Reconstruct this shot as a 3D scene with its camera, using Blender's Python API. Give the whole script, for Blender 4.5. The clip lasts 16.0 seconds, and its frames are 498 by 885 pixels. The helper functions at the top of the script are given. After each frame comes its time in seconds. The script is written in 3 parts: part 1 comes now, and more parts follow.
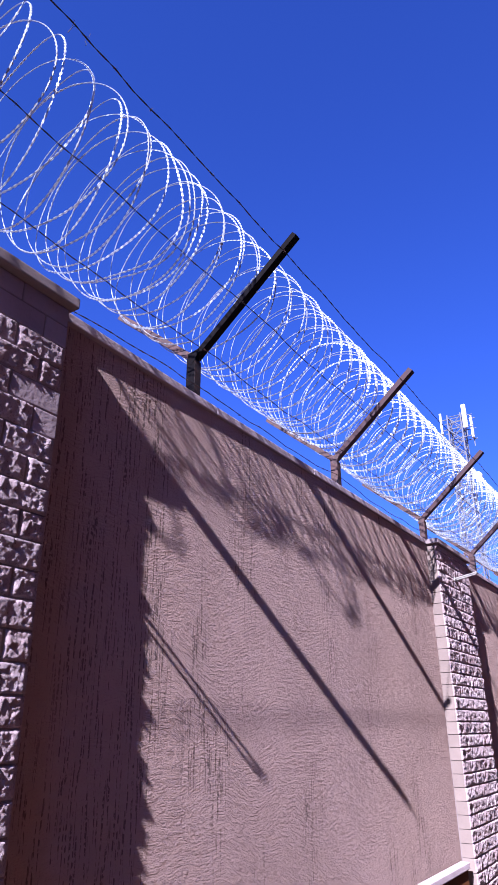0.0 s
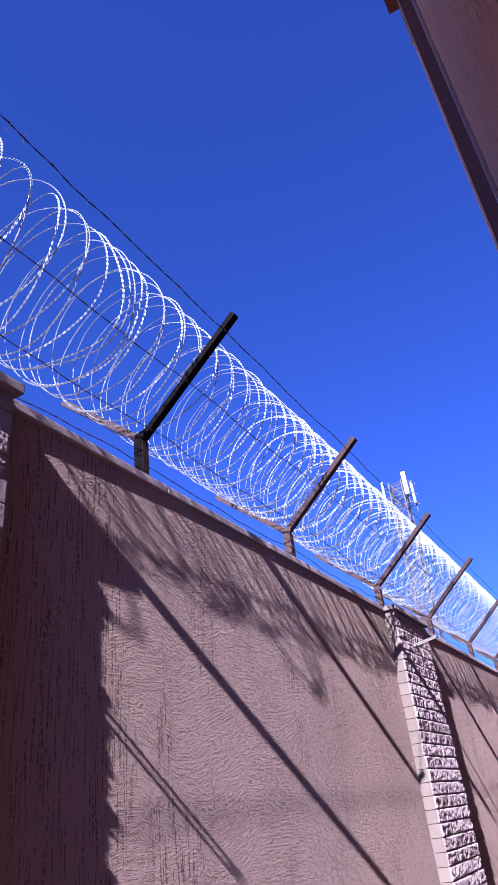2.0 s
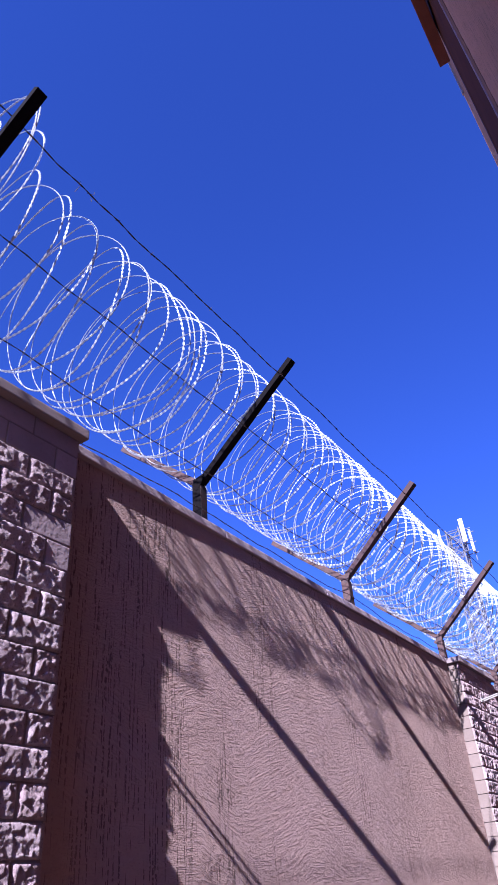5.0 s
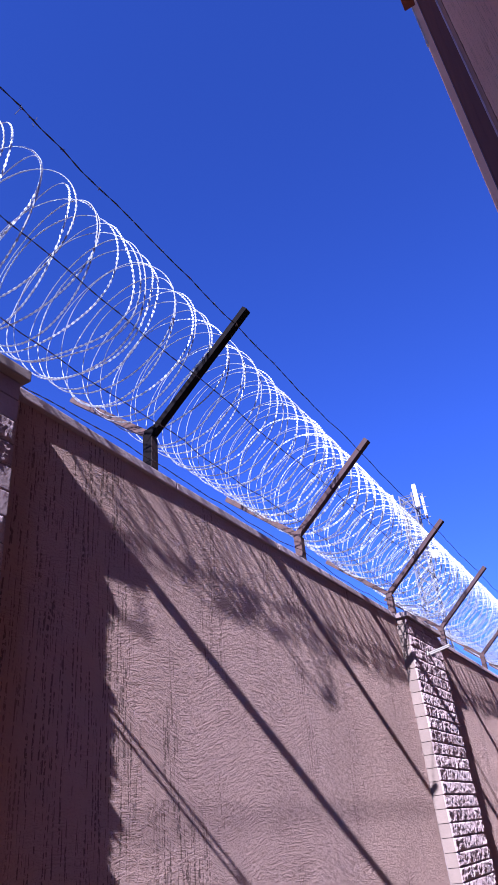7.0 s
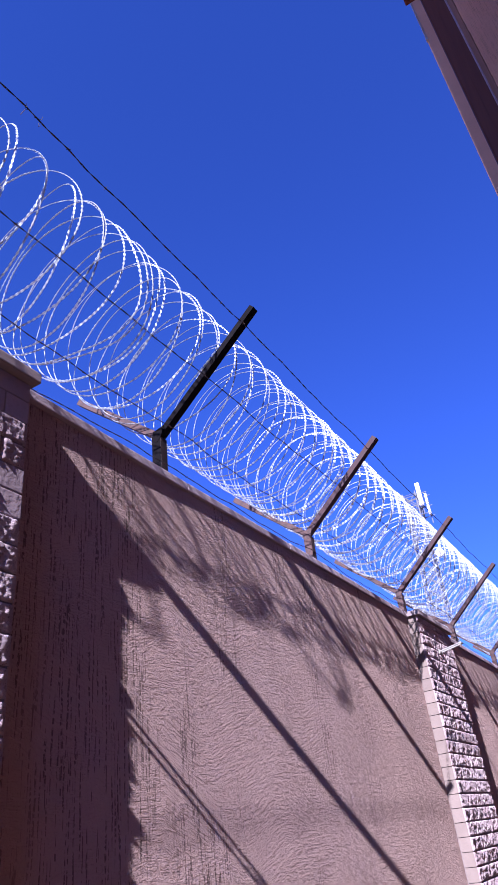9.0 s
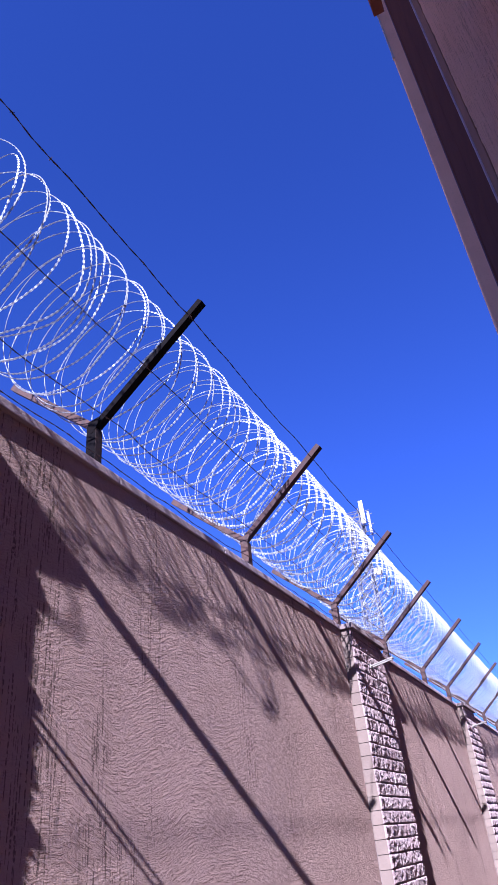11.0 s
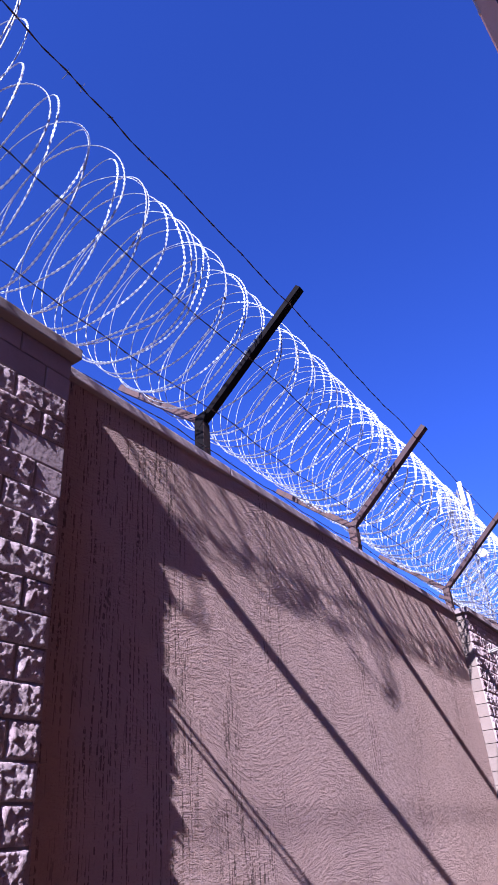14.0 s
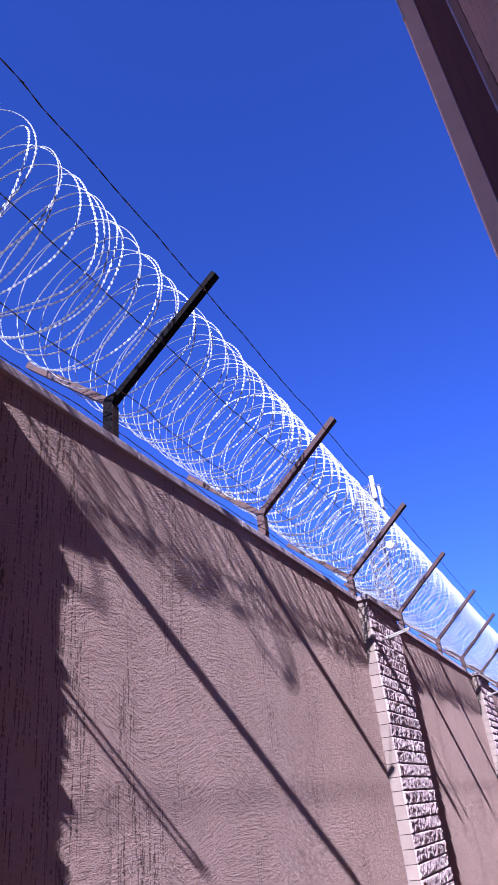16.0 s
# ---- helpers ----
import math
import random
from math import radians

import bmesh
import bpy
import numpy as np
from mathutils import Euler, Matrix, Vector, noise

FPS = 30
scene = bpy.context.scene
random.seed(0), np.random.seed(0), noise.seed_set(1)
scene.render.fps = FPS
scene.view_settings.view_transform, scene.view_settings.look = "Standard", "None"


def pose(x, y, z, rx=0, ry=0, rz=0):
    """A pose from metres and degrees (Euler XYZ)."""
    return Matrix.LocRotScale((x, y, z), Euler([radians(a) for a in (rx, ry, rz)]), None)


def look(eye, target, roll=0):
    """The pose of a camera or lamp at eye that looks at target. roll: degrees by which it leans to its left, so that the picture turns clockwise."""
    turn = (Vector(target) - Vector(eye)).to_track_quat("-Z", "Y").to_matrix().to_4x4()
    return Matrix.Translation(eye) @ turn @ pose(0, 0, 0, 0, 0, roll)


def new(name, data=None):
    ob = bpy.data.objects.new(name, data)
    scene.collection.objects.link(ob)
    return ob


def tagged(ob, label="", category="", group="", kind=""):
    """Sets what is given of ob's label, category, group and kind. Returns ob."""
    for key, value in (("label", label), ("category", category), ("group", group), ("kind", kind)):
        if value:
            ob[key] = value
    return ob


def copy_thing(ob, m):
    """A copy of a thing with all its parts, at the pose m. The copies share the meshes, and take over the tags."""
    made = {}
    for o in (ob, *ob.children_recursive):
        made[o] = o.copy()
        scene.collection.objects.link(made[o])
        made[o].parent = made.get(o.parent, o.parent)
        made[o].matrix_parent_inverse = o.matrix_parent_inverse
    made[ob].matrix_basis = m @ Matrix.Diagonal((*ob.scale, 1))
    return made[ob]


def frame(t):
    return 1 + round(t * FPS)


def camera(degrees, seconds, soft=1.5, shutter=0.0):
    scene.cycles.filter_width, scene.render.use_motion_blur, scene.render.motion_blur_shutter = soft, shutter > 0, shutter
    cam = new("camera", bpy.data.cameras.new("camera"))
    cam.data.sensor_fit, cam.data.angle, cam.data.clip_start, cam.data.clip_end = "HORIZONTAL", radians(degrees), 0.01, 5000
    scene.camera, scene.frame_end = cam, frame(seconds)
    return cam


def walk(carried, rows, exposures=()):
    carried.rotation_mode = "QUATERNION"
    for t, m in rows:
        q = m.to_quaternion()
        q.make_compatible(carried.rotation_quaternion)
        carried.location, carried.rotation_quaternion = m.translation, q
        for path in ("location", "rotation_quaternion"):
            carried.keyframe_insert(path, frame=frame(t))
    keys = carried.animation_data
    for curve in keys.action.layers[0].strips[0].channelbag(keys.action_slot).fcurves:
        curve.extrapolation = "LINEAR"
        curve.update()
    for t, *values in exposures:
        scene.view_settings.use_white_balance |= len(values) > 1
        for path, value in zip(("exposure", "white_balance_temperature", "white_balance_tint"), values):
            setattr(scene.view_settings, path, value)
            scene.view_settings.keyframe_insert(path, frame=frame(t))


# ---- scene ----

# ---------------------------------------------------------------- camera
cam = camera(41.2, 16.0)
PATH = [
    (0, (1.893, -1.492, 1.591), (0.895, 0.051, 2.381), -0.4),
    (0.5, (1.895, -1.495, 1.598), (0.938, 0.047, 2.439), -1.2),
    (1, (1.882, -1.514, 1.585), (1.058, -0.022, 2.631), -4.4),
    (1.5, (1.852, -1.507, 1.58), (1.004, -0.013, 2.604), -5.6),
    (2, (1.852, -1.497, 1.572), (1.064, 0.049, 2.567), -6.9),
    (2.5, (1.864, -1.501, 1.579), (1.136, 0.08, 2.565), -7.6),
    (3, (1.842, -1.526, 1.587), (1.0, -0.003, 2.574), -7.1),
    (3.5, (1.833, -1.514, 1.567), (0.881, -0.081, 2.586), -5.5),
    (4, (1.825, -1.534, 1.566), (0.92, -0.088, 2.609), -5.7),
    (4.2, (1.817, -1.548, 1.565), (0.935, -0.106, 2.634), -5.3),
    (6.3, (1.818, -1.375, 1.572), (0.95, 0.016, 2.717), -4.5),
    (6.5, (1.818, -1.365, 1.559), (0.978, 0.063, 2.678), -5.0),
    (7, (1.79, -1.408, 1.538), (0.988, 0.108, 2.567), -6.0),
    (7.5, (1.755, -1.42, 1.544), (0.989, 0.157, 2.507), -6.6),
    (8, (1.756, -1.413, 1.549), (1.01, 0.134, 2.573), -9.7),
    (8.5, (1.755, -1.399, 1.546), (1.036, 0.174, 2.551), -9.1),
    (9, (1.738, -1.406, 1.545), (0.933, 0.105, 2.579), -7.0),
    (9.5, (1.733, -1.412, 1.542), (0.981, 0.16, 2.522), -7.2),
    (9.7, (1.729, -1.422, 1.541), (1.034, 0.189, 2.502), -6.0),
    (12, (1.702, -1.174, 1.542), (1.051, 0.359, 2.648), -6.9),
    (12.5, (1.675, -1.196, 1.54), (1.021, 0.327, 2.659), -8.2),
    (13, (1.651, -1.255, 1.56), (0.879, 0.233, 2.65), -7.5),
    (13.5, (1.607, -1.278, 1.546), (0.746, 0.182, 2.608), -5.6),
    (14, (1.633, -1.301, 1.555), (0.728, 0.149, 2.594), -4.7),
    (14.5, (1.652, -1.32, 1.552), (0.789, 0.164, 2.578), -4.5),
    (15, (1.643, -1.309, 1.547), (0.798, 0.204, 2.545), -5.7),
    (15.5, (1.655, -1.297, 1.548), (0.83, 0.216, 2.564), -4.9),
    (16, (1.675, -1.275, 1.53), (0.968, 0.313, 2.52), -6.6),
]
walk(cam, [(row[0], look(*row[1:])) for row in PATH], [(0.0, 1.50, 6500, 10), (2.5, 1.42, 6500, 10), (3.5, 1.59, 6500, 10), (4.2, 1.58, 6500, 10), (6.5, 1.5, 6500, 10), (9.0, 1.52, 6500, 10), (12.0, 1.42, 6500, 10), (13.5, 1.55, 6500, 10), (14.5, 1.55, 6500, 10), (15.5, 1.53, 6500, 10), (16.0, 1.47, 6500, 10)])

# ---------------------------------------------------------------- light
SUN = Vector((1.0, -7.05, 4.96)).normalized()
SUN_ELEVATION = math.asin(SUN.z)
SUN_AZIMUTH = math.atan2(SUN.x, SUN.y)

world = bpy.data.worlds.new("sky")
scene.world = world
world.use_nodes = True
wn, wl = world.node_tree.nodes, world.node_tree.links
sky = wn.new("ShaderNodeTexSky")
sky.sky_type = "NISHITA"
sky.sun_disc = False
sky.sun_elevation = SUN_ELEVATION
sky.sun_rotation = SUN_AZIMUTH
sky.altitude = 1500.0
sky.air_density = 1.0
sky.dust_density = 0.5
sky.ozone_density = 3.0
tint = wn.new("ShaderNodeMix")
tint.data_type, tint.blend_type = "RGBA", "MULTIPLY"
tint.inputs["Factor"].default_value = 1.0
tint.inputs["B"].default_value = (0.202, 0.336, 1.02, 1)
wl.new(sky.outputs["Color"], tint.inputs["A"])
wl.new(tint.outputs["Result"], wn["Background"].inputs["Color"])
wn["Background"].inputs["Strength"].default_value = 0.107

lamp = bpy.data.lights.new("sun", "SUN")
lamp.energy, lamp.angle, lamp.color = 5.0, radians(0.42), (1.0, 0.955, 1.15)
new("sun", lamp).matrix_world = look(SUN * 60, (0, 0, 0))


# ---------------------------------------------------------------- materials
class Shader:
    """A small builder for procedural materials in metres."""

    def __init__(self, name, rough=0.85, metal=0.0):
        self.mat = bpy.data.materials.new(name)
        self.mat.use_nodes = True
        self.n, self.l = self.mat.node_tree.nodes, self.mat.node_tree.links
        self.out = self.n["Principled BSDF"]
        self.out.inputs["Roughness"].default_value = rough
        self.out.inputs["Metallic"].default_value = metal
        # matt, dusty surfaces have hardly any gloss
        self.out.inputs["Specular IOR Level"].default_value = 0.04 if rough > 0.8 else 0.3
        self.where = self.n.new("ShaderNodeNewGeometry").outputs["Position"]

    def put(self, socket, value):
        if hasattr(value, "is_linked"):
            self.l.new(value, socket)
        else:
            socket.default_value = value

    def scaled(self, scale, where=None, turn=(0, 0, 0)):
        m = self.n.new("ShaderNodeMapping")
        self.l.new(where or self.where, m.inputs["Vector"])
        m.inputs["Scale"].default_value = scale
        m.inputs["Rotation"].default_value = turn
        return m.outputs["Vector"]

    def noise(self, scale=1.0, detail=3.0, rough=0.55, where=None, distort=0.0):
        t = self.n.new("ShaderNodeTexNoise")
        self.l.new(where or self.where, t.inputs["Vector"])
        t.inputs["Scale"].default_value = scale
        t.inputs["Detail"].default_value = detail
        t.inputs["Roughness"].default_value = rough
        t.inputs["Distortion"].default_value = distort
        return t.outputs["Fac"]

    def voronoi(self, scale, where=None):
        t = self.n.new("ShaderNodeTexVoronoi")
        self.l.new(where or self.where, t.inputs["Vector"])
        t.inputs["Scale"].default_value = scale
        return t.outputs["Distance"]

    def ramp(self, fac, low, high):
        m = self.n.new("ShaderNodeMapRange")
        m.interpolation_type = "SMOOTHSTEP"
        self.l.new(fac, m.inputs["Value"])
        m.inputs["From Min"].default_value, m.inputs["From Max"].default_value = low, high
        return m.outputs["Result"]

    def math(self, op, a, b=0.0):
        m = self.n.new("ShaderNodeMath")
        m.operation = op
        self.put(m.inputs[0], a)
        self.put(m.inputs[1], b)
        return m.outputs[0]

    def mix(self, fac, a, b, blend="MIX"):
        m = self.n.new("ShaderNodeMix")
        m.data_type, m.blend_type = "RGBA", blend
        self.put(m.inputs["Factor"], fac)
        self.put(m.inputs["A"], a if hasattr(a, "is_linked") else (*a, 1))
        self.put(m.inputs["B"], b if hasattr(b, "is_linked") else (*b, 1))
        return m.outputs["Result"]

    def warp(self, amount, scale):
        """The place, shifted by a slow noise."""
        t = self.n.new("ShaderNodeTexNoise")
        self.l.new(self.where, t.inputs["Vector"])
        t.inputs["Scale"].default_value = scale
        m = self.n.new("ShaderNodeVectorMath")
        m.operation = "MULTIPLY_ADD"
        self.l.new(t.outputs["Color"], m.inputs[0])
        m.inputs[1].default_value = (amount, amount, amount)
        self.l.new(self.where, m.inputs[2])
        return m.outputs[0]

    def random(self):
        return self.n.new("ShaderNodeObjectInfo").outputs["Random"]

    def finish(self, colour, height=None, depth=0.003, strength=1.0, rough=None):
        self.put(self.out.inputs["Base Color"], colour if hasattr(colour, "is_linked") else (*colour, 1))
        if rough is not None:
            self.put(self.out.inputs["Roughness"], rough)
        if height is not None:
            b = self.n.new("ShaderNodeBump")
            b.inputs["Distance"].default_value = depth
            b.inputs["Strength"].default_value = strength
            self.l.new(height, b.inputs["Height"])
            self.l.new(b.outputs["Normal"], self.out.inputs["Normal"])
        return self.mat


def plaster_material(name, light, dark, relief, groove_dark=0.8):
    """Render raked by hand: long level ripples and flat fans, with upright grooves where the rake was drawn down."""
    s = Shader(name, 0.92)
    s.out.inputs["Diffuse Roughness"].default_value = 1.0
    level = s.noise(1.0, 3.0, 0.62, s.scaled((34, 15, 96), s.warp(0.024, 4.5)))
    fan = s.noise(1.0, 3.0, 0.62, s.scaled((34, 17, 104), s.scaled((1, 1, 1), s.warp(0.09, 2.1), (0.42, 0, 0))))
    other = s.noise(1.0, 3.0, 0.62, s.scaled((34, 16, 100), s.scaled((1, 1, 1), s.warp(0.08, 2.3), (-0.30, 0, 0))))
    where = s.noise(1.7, 1.0)
    ridge = s.mix(s.ramp(where, 0.53, 0.57), s.mix(1.0, (0, 0, 0), s.ramp(level, 0.40, 0.60)), s.mix(1.0, (0, 0, 0), s.ramp(fan, 0.40, 0.60)))
    ridge = s.mix(s.ramp(where, 0.44, 0.40), ridge, s.mix(1.0, (0, 0, 0), s.ramp(other, 0.40, 0.60)))
    ridge = s.math("MULTIPLY", ridge, s.math("ADD", 0.10, s.math("MULTIPLY", s.ramp(s.noise(26.0, 4.0, 0.65), 0.38, 0.60), 0.90)))
    crumb = s.ramp(s.noise(150.0, 3.0, 0.7), 0.50, 0.68)
    grain = s.noise(300.0, 3.0, 0.65)
    swell = s.noise(9.0, 2.0, 0.5)
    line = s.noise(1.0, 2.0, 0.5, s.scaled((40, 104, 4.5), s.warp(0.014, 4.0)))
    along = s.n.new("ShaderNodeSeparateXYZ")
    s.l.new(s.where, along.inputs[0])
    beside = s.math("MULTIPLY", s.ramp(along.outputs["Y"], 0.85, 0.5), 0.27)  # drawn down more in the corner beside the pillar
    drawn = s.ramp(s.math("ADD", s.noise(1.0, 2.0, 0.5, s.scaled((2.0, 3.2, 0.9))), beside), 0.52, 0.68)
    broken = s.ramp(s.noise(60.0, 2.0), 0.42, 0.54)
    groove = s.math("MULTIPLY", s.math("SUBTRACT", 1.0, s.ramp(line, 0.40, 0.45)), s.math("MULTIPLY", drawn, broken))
    pit = s.ramp(s.noise(30.0, 4.0, 0.7), 0.31, 0.25)
    height = s.math("ADD", s.math("MULTIPLY", ridge, 1.0), s.math("MULTIPLY", crumb, 0.50))
    height = s.math("ADD", height, s.math("MULTIPLY", swell, 1.1))
    height = s.math("ADD", height, s.math("MULTIPLY", grain, 0.42))
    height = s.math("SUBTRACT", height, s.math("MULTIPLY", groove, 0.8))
    height = s.math("SUBTRACT", height, s.math("MULTIPLY", pit, 0.6))
    colour = s.mix(s.ramp(s.noise(0.8, 4.0, 0.6), 0.3, 0.7), light, dark)
    colour = s.mix(s.math("MULTIPLY", s.ramp(s.noise(9.0, 4.0), 0.45, 0.8), 0.4), colour, dark)
    # dirt and the shade down in the grooves, both put into the colour
    colour = s.mix(s.math("MULTIPLY", groove, groove_dark), colour, tuple(c * 0.25 for c in dark))
    return s.finish(colour, height, relief)


def rock_material(name, light, dark):
    s = Shader(name, 0.88)
    s.out.inputs["Diffuse Roughness"].default_value = 1.0
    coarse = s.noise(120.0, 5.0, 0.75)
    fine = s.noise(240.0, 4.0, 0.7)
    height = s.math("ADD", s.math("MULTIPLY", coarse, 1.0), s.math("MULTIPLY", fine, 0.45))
    colour = s.mix(s.ramp(s.noise(16.0, 4.0), 0.3, 0.7), light, dark)
    colour = s.mix(s.math("MULTIPLY", s.random(), 0.5), colour, (0.33, 0.22, 0.24))
    colour = s.mix(s.math("MULTIPLY", s.ramp(fine, 0.55, 0.75), 0.35), colour, (0.44, 0.38, 0.42))
    # low spots of the coarse bump are darkened in the colour, as shade in the pits
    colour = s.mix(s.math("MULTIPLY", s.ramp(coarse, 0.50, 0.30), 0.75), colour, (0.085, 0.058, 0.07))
    return s.finish(colour, height, 0.0046)


def stone_material(name, light, dark, grain=60.0, depth=0.0015, vary=0.2):
    s = Shader(name, 0.85)
    s.out.inputs["Diffuse Roughness"].default_value = 0.8
    n = s.noise(grain, 4.0)
    colour = s.mix(s.ramp(s.noise(4.0, 4.0, 0.6), 0.3, 0.7), light, dark)
    colour = s.mix(s.math("MULTIPLY", s.random(), vary), colour, tuple(c * 0.6 for c in dark))
    colour = s.mix(s.math("MULTIPLY", s.ramp(n, 0.55, 0.72), 0.18), colour, tuple(c * 0.5 for c in dark))
    return s.finish(colour, n, depth)


def steel_material(name, paint, rust, amount, rough=0.55, metal=0.3):
    s = Shader(name, rough, metal)
    n = s.noise(22.0, 5.0, 0.65)
    colour = s.mix(s.ramp(n, 0.62 - amount * 0.4, 0.72 - amount * 0.4), paint, rust)
    colour = s.mix(s.math("MULTIPLY", s.noise(90.0, 3.0), 0.4), colour, tuple(c * 0.5 for c in rust))
    return s.finish(colour, s.noise(160.0, 3.0), 0.0008, 1.0, s.ramp(n, -0.7, 1.0))


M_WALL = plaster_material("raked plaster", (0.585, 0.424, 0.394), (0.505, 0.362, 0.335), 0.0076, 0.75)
M_HOUSE = plaster_material("painted plaster", (0.82, 0.48, 0.31), (0.72, 0.42, 0.265), 0.0045, 0.35)
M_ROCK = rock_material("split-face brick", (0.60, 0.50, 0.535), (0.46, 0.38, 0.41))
M_SAWN = stone_material("sawn brick", (0.42, 0.335, 0.365), (0.34, 0.27, 0.295), 45.0, 0.003, 0.3)
M_CUT = stone_material("cut brick end", (0.31, 0.252, 0.235), (0.26, 0.21, 0.195), 60.0, 0.002, 0.3)
M_MORTAR = stone_material("mortar", (0.30, 0.25, 0.25), (0.22, 0.18, 0.18), 90.0, 0.003)
M_CAP = stone_material("cast concrete cap", (0.35, 0.29, 0.30), (0.27, 0.225, 0.235), 70.0, 0.001)
M_COPING = stone_material("concrete coping", (0.49, 0.41, 0.45), (0.39, 0.32, 0.355), 70.0, 0.002)
M_STEEL = steel_material("black painted steel", (0.0042, 0.0034, 0.0050), (0.007, 0.005, 0.006), 0.2, 0.7, 0.0)
M_STEEL.node_tree.nodes["Principled BSDF"].inputs["Specular IOR Level"].default_value = 0.08
M_BROWN = steel_material("weathered brown steel", (0.055, 0.032, 0.040), (0.070, 0.040, 0.044), 0.4, 0.7, 0.1)
M_RUSTY = steel_material("rusted steel", (0.06, 0.042, 0.044), (0.105, 0.062, 0.06), 0.5, 0.8, 0.1)
M_STUB = steel_material("dark rusted steel", (0.022, 0.015, 0.017), (0.05, 0.03, 0.03), 0.35, 0.8, 0.0)
M_WIRE = steel_material("weathered wire", (0.05, 0.038, 0.038), (0.11, 0.055, 0.045), 0.3, 0.8, 0.0)
M_ZINC = Shader("galvanised tape", 0.5, 0.3).finish((0.60, 0.66, 0.70))
M_CORE = Shader("galvanised core wire", 0.6, 0.3).finish((0.33, 0.35, 0.40))
M_WHITE = Shader("white enamel", 0.4).finish((0.74, 0.73, 0.72))
M_DULL = Shader("dull white enamel", 0.6).finish((0.30, 0.29, 0.28))
M_TOWER = steel_material("galvanised lattice", (0.22, 0.23, 0.26), (0.17, 0.17, 0.20), 0.3, 0.6, 0.2)
# paving out of view, its brown set for the warm bounce on the wall
M_GROUND = stone_material("light brown paving", (0.19, 0.112, 0.072), (0.155, 0.092, 0.06), 30.0, 0.003)
M_FASCIA = stone_material("dark brown fascia", (0.12, 0.046, 0.022), (0.095, 0.037, 0.018), 30.0, 0.0005)
M_TRIM = steel_material("lavender grey metal trim", (0.50, 0.34, 0.29), (0.43, 0.29, 0.245), 0.2, 0.75, 0.0)
M_TRIM.node_tree.nodes["Principled BSDF"].inputs["Specular IOR Level"].default_value = 0.04
M_UPPER = stone_material("pale pink paint", (0.92, 0.57, 0.36), (0.85, 0.52, 0.32), 40.0, 0.001, 0.0)
M_JAMB = stone_material("mauve jamb", (0.30, 0.16, 0.095), (0.24, 0.13, 0.076), 25.0, 0.001)
M_TRIM_DARK = stone_material("dull mauve trim", (0.20, 0.14, 0.18), (0.15, 0.10, 0.13), 40.0, 0.0005)
M_CREAM = stone_material("cream paint", (0.62, 0.55, 0.50), (0.52, 0.45, 0.41), 50.0, 0.001)
M_TILE = stone_material("terracotta eaves paint", (0.26, 0.098, 0.082), (0.21, 0.08, 0.068), 50.0, 0.002)


# ---------------------------------------------------------------- mesh helpers
def part(name, bm, material, parent=None, label="", m=None, smooth=False):
    data = bpy.data.meshes.new(name)
    bm.to_mesh(data)
    bm.free()
    data.materials.append(material)
    if smooth:
        data.polygons.foreach_set("use_smooth", [True] * len(data.polygons))
    ob = new(name, data)
    if m is not None:
        ob.matrix_basis = m
    ob.parent = parent
    if label:
        tagged(ob, label)
    return ob


def empty(name, place=(0, 0, 0)):
    ob = new(name)
    ob.location = place
    ob.empty_display_size = 0.1
    return ob


def box(lo, hi, bevel=0.0, bm=None):
    """A block between two corners, with worn edges."""
    own = bm is None
    bm = bm or bmesh.new()
    v = [bm.verts.new((x, y, z)) for x in (lo[0], hi[0]) for y in (lo[1], hi[1]) for z in (lo[2], hi[2])]
    faces = [bm.faces.new([v[i] for i in f]) for f in ((0, 1, 3, 2), (4, 6, 7, 5), (0, 4, 5, 1), (2, 3, 7, 6), (0, 2, 6, 4), (1, 5, 7, 3))]
    if bevel and own:
        bmesh.ops.bevel(bm, geom=bm.edges[:], offset=bevel, segments=2, affect="EDGES", profile=0.6)
    return bm


def tube(points, radius, sides=6, bm=None, caps=True):
    """A round bar or wire through the points."""
    bm = bm or bmesh.new()
    rings = []
    for i, p in enumerate(points):
        a, b = Vector(points[max(i - 1, 0)]), Vector(points[min(i + 1, len(points) - 1)])
        t = (b - a).normalized()
        side = t.cross(Vector((0, 0, 1)) if abs(t.z) < 0.9 else Vector((1, 0, 0))).normalized()
        up = side.cross(t)
        rings.append([bm.verts.new(Vector(p) + radius * (math.cos(k * math.tau / sides) * side + math.sin(k * math.tau / sides) * up)) for k in range(sides)])
    for r0, r1 in zip(rings, rings[1:]):
        for k in range(sides):
            bm.faces.new((r0[k], r0[(k + 1) % sides], r1[(k + 1) % sides], r1[k]))
    if caps:
        bm.faces.new(rings[0][::-1])
        bm.faces.new(rings[-1])
    return bm


def prism(profile, a, b, across, up, bm=None):
    """A rolled section: the outline, given along across and up, drawn from a to b."""
    bm = bm or bmesh.new()
    a, b, across, up = Vector(a), Vector(b), Vector(across), Vector(up)
    r0 = [bm.verts.new(a + across * p[0] + up * p[1]) for p in profile]
    r1 = [bm.verts.new(b + across * p[0] + up * p[1]) for p in profile]
    n = len(profile)
    for k in range(n):
        bm.faces.new((r0[k], r0[(k + 1) % n], r1[(k + 1) % n], r1[k]))
    bm.faces.new(r0[::-1])
    bm.faces.new(r1)
    bmesh.ops.recalc_face_normals(bm, faces=bm.faces[:])
    return bm


